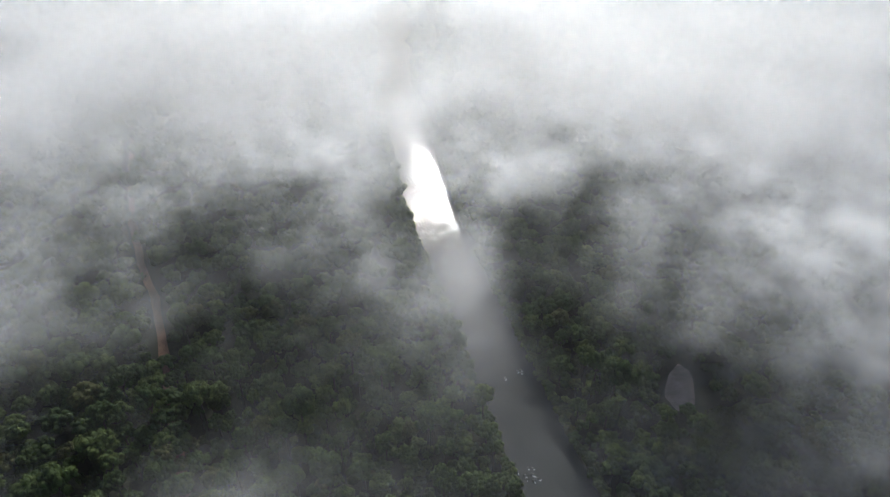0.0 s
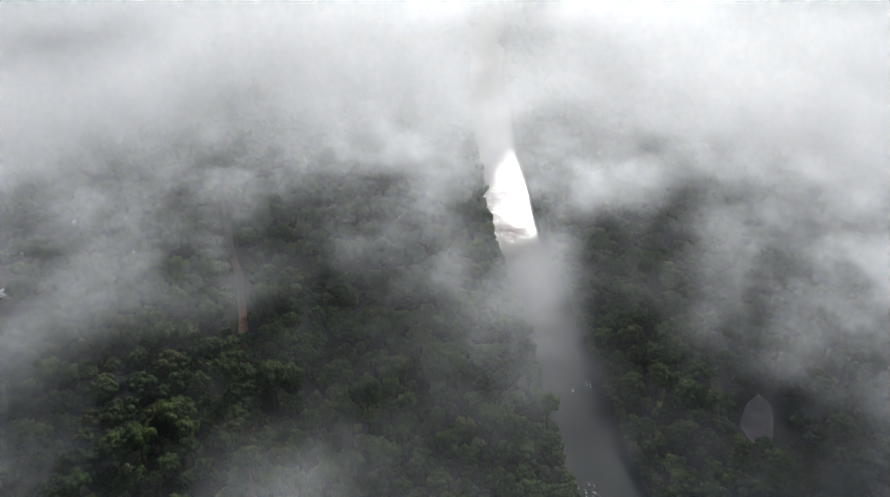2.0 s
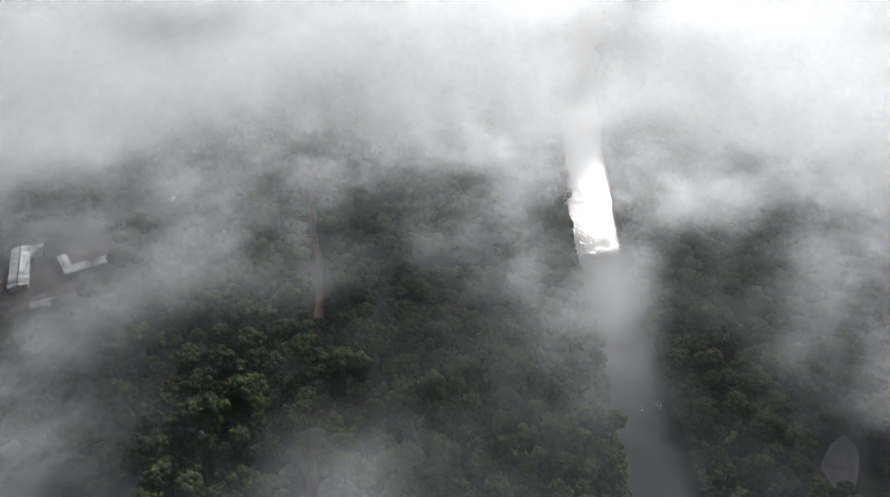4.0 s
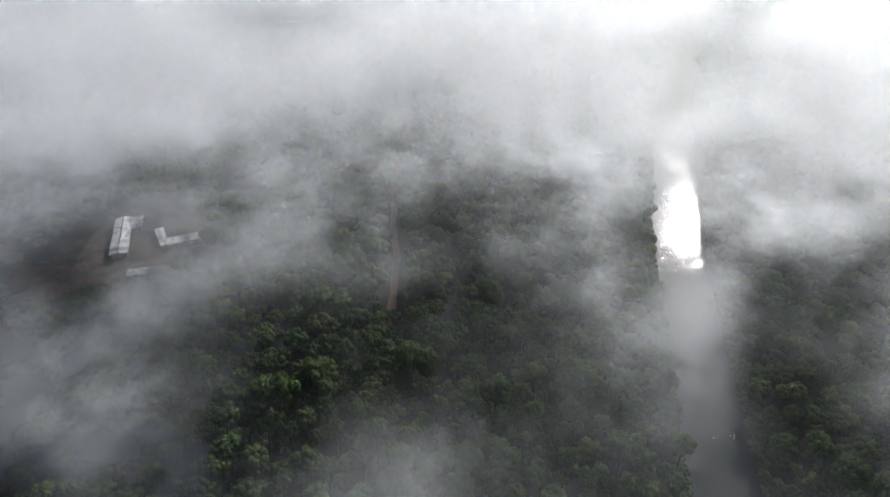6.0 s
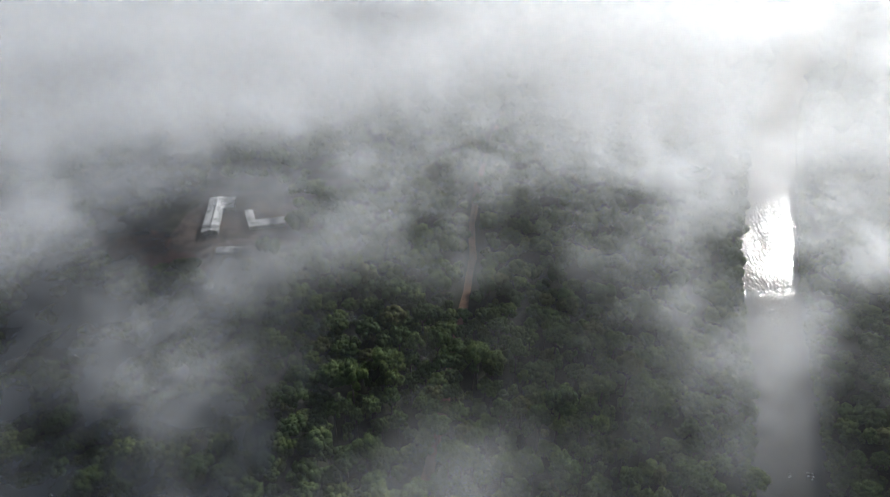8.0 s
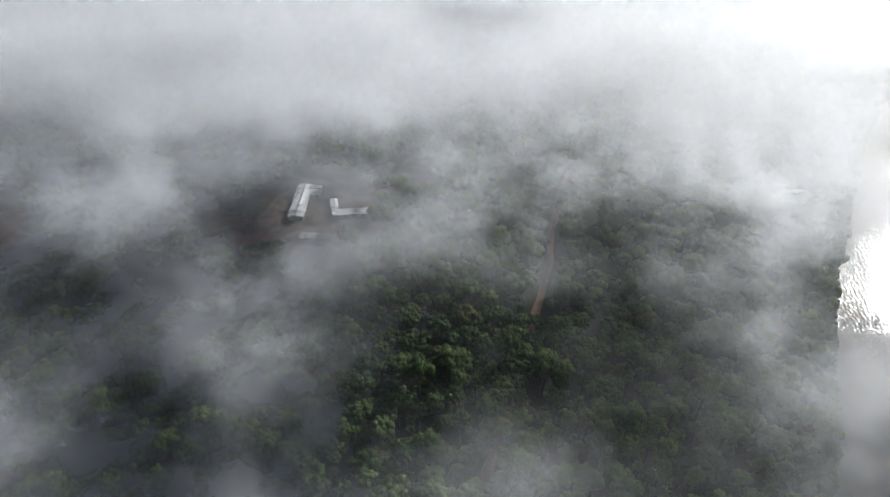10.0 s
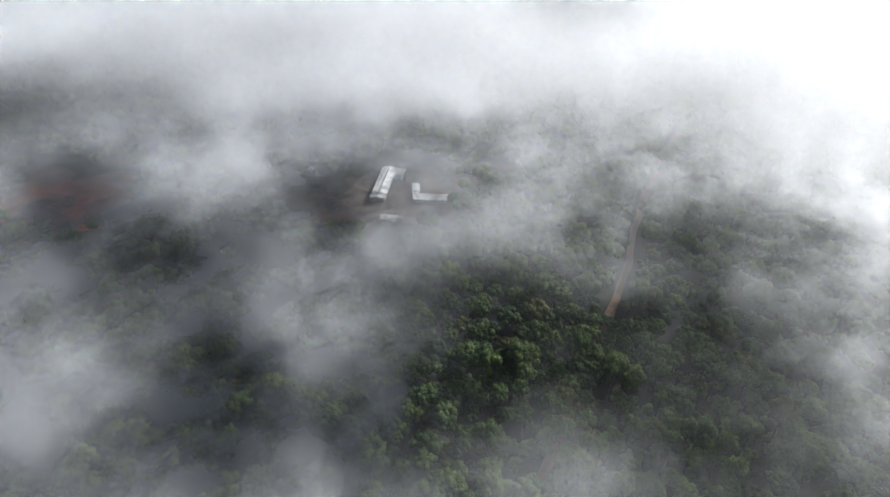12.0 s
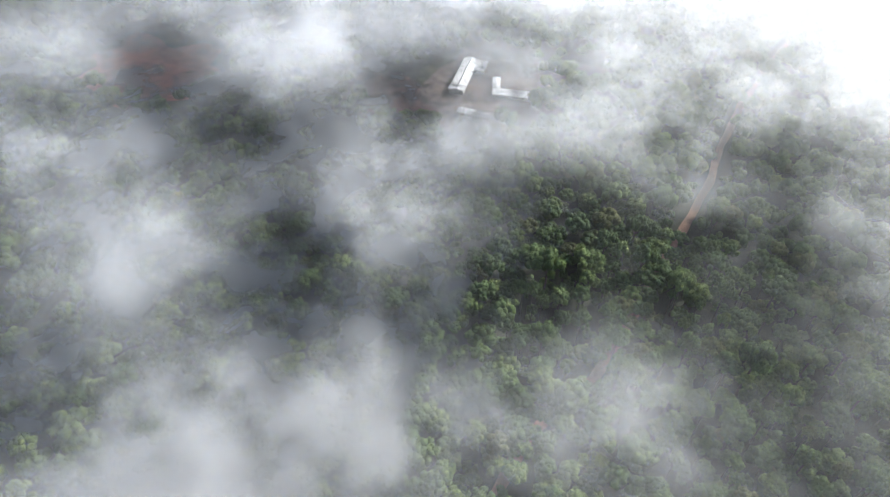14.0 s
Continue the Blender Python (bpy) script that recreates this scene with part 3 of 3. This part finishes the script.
# the mist closes over the river beyond the rapids
puff(-22, 385, 38, 42, 1.00)
puff(-38, 455, 45, 60, 1.00)
puff(-50, 560, 60, 70, 1.00)
puff(-30, 640, 90, 80, 1.60)
puff(60, 640, 110, 80, 1.60)
# and far to the west
puff(-601, 74, 114, 109, 1.20)
puff(-477, 147, 80, 87, 1.00)
# where the mist tears open above the yard and the pond
GAPS = ((-212, 158, 36, 25, 0.74), (-194, 193, 14, 10, 0.6), (10, 187, 14, 30, 0.35), (76, 147, 14, 16, 0.75), (83, 122, 16, 18, 0.6))


OPENINGS = []


def opening(x, y, across, deep, share):
    """Where the mist is thinner, laid out like a puff; share is how much of it is gone."""
    OPENINGS.append((x, y, across, deep, share))


opening(-63, 178, 27, 43, 0.50)
opening(-190, 36, 32, 51, 0.55)
opening(-281, 34, 31, 63, 0.45)
opening(-290, 21, 25, 54, 0.30)
opening(31, 185, 25, 39, 0.70)
opening(-156, 40, 27, 39, 0.40)
opening(-136, 114, 26, 40, 0.35)
opening(-304, 31, 29, 65, 0.85)
opening(84, 127, 22, 31, 0.60)
opening(-108, 131, 30, 44, 0.30)
opening(-27, 144, 28, 38, 0.30)
opening(-84, 132, 23, 32, 0.17)
opening(-41, 170, 28, 43, 0.22)
opening(-65, 166, 29, 43, 0.17)
opening(52, 155, 21, 31, 0.28)
opening(-22, 127, 19, 25, 0.17)
opening(42, 204, 29, 49, 0.28)
opening(55, 195, 22, 36, 0.19)
opening(26, 233, 22, 39, 0.22)
opening(-130, 111, 34, 50, 0.45)
opening(-110, 96, 22, 30, 0.40)
opening(-262, 113, 45, 94, 0.35)
opening(-223, 124, 23, 44, 0.45)
opening(-112, 141, 22, 34, 0.35)


def thinned(total, x, y):
    for px, py, across, deep, share in OPENINGS:
        r = math.hypot(px, py)
        c, s = py / r, -px / r
        u, v = ((x - px) * c + (y - py) * s) / across, ((y - py) * c - (x - px) * s) / deep
        total = total * (1 - share * np.exp(-((u * u + v * v) ** 1.5)))
    return total


def mist_thickness(x, y):
    total = np.full_like(x, 0.03)
    for px, py, across, deep, thick in PUFFS:
        r = math.hypot(px, py)
        c, s = py / r, -px / r
        u, v = ((x - px) * c + (y - py) * s) / across, ((y - py) * c - (x - px) * s) / deep
        total += thick * np.exp(-2.0 * (u * u + v * v))
    total = total + 2.2 * smoothstep(500, 610, np.hypot(x, y))
    total = 2.7 * (1 - np.exp(-total / 2.7))
    # thinner along the far reach of the river
    wx, wy = x * 220 / 158, y * 220 / 158
    total = total * (1 - 0.6 * smoothstep(470, 560, wy) * smoothstep(880, 800, wy) * np.exp(-((river_off(wx, wy) / 17) ** 4)))
    for gx, gy, across, deep, clear in GAPS:
        total = total * (1 - clear * np.exp(-((((x - gx) / across) ** 2 + ((y - gy) / deep) ** 2) ** 2)))
    return thinned(total, x, y) * (1 - 0.22 * smoothstep(420, 250, np.hypot(x, y)))


def wander(x, y, size, seed):
    """Slow waves without a regular beat, from -1 to 1."""
    rng = np.random.default_rng(seed)
    total = np.zeros_like(x)
    for _ in range(9):
        turn, wave = rng.uniform(0, 6.283), size * rng.uniform(0.6, 1.8)
        total += np.sin((x * math.cos(turn) + y * math.sin(turn)) * 6.283 / wave + rng.uniform(0, 6.283))
    return total / 4.5


def shade_haze_thickness(x, y):
    """Haze with the shade of low mist put into its dark colour: a bank to the west, a lesser one to the east, a thin
    veil between.
    """
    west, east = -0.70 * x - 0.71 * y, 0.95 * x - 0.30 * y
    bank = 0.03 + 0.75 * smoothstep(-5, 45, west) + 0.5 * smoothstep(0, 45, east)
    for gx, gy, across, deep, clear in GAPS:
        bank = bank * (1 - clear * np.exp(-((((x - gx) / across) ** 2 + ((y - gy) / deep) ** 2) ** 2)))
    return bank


LOW_WISPS = 0.02


def build_mist():
    """Sheets of mist and haze above one another; each swells, sinks and thins out."""
    xs, ys = np.arange(-1200, 790, 17.0), np.arange(-200, 1260, 17.0)
    gx, gy = np.meshgrid(xs, ys)
    w = len(xs)
    a = (np.arange(len(ys) - 1)[:, None] * w + np.arange(w - 1)[None]).ravel()
    quads = np.stack([a, a + 1, a + w + 1, a + w], -1)
    rim = smoothstep(-1200, -1050, gx) * smoothstep(790, 660, gx) * smoothstep(-200, -130, gy) * smoothstep(1260, 1100, gy)
    levels = [(6 + 4 * k, LOW_WISPS, MIST) for k in range(3)] + [(38, 1.0, SHADE_HAZE)] + [(46 + 5 * k, 1 / 11, MIST) for k in range(11)]
    for k, (level, share, material) in enumerate(levels):
        widen = 158 / (220 - level)
        height = level + 0.9 * wander(gx, gy, 300, 60) + 0.2 * wander(gx, gy, 130, 80 + k)
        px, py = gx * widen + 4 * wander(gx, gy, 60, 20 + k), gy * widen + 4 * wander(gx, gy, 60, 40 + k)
        whole = (mist_thickness if material is MIST else shade_haze_thickness)(px, py)
        if level < 30:
            # thin wisps that hang between the crowns
            whole = 1.0 + 0.5 * wander(gx, gy, 160, 90) - 0.6 * smoothstep(18, 12, np.abs(river_off(gx, gy)))
        body = whole * share * rim
        # tears along the sun's way light the hall in the yard and the rapids
        for tx, ty, across, deep in ((-293, 214, 62, 42), (-9, 375, 26, 58)):
            tear = ((gx - tx) / across) ** 2 + ((gy - ty - 1.73 * (level - 4)) / deep) ** 2
            body = body * (1 - 0.985 * np.exp(-tear**2))
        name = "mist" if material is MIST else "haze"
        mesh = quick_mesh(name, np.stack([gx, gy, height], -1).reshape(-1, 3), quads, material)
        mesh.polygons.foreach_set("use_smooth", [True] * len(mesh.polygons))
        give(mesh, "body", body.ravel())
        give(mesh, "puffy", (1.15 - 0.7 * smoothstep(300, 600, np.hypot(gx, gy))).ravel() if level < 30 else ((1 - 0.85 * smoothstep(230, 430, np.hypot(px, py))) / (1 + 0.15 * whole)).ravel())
        tagged(new(name, mesh), "soft white mist drifting over the forest" if name == "mist" else "dark grey haze low over the forest, its colour standing in for shade", "mist", "drifting mist", "stuff")


build_mist()

# ---- single trees, nearest the drone ----
build_trees(near[single])
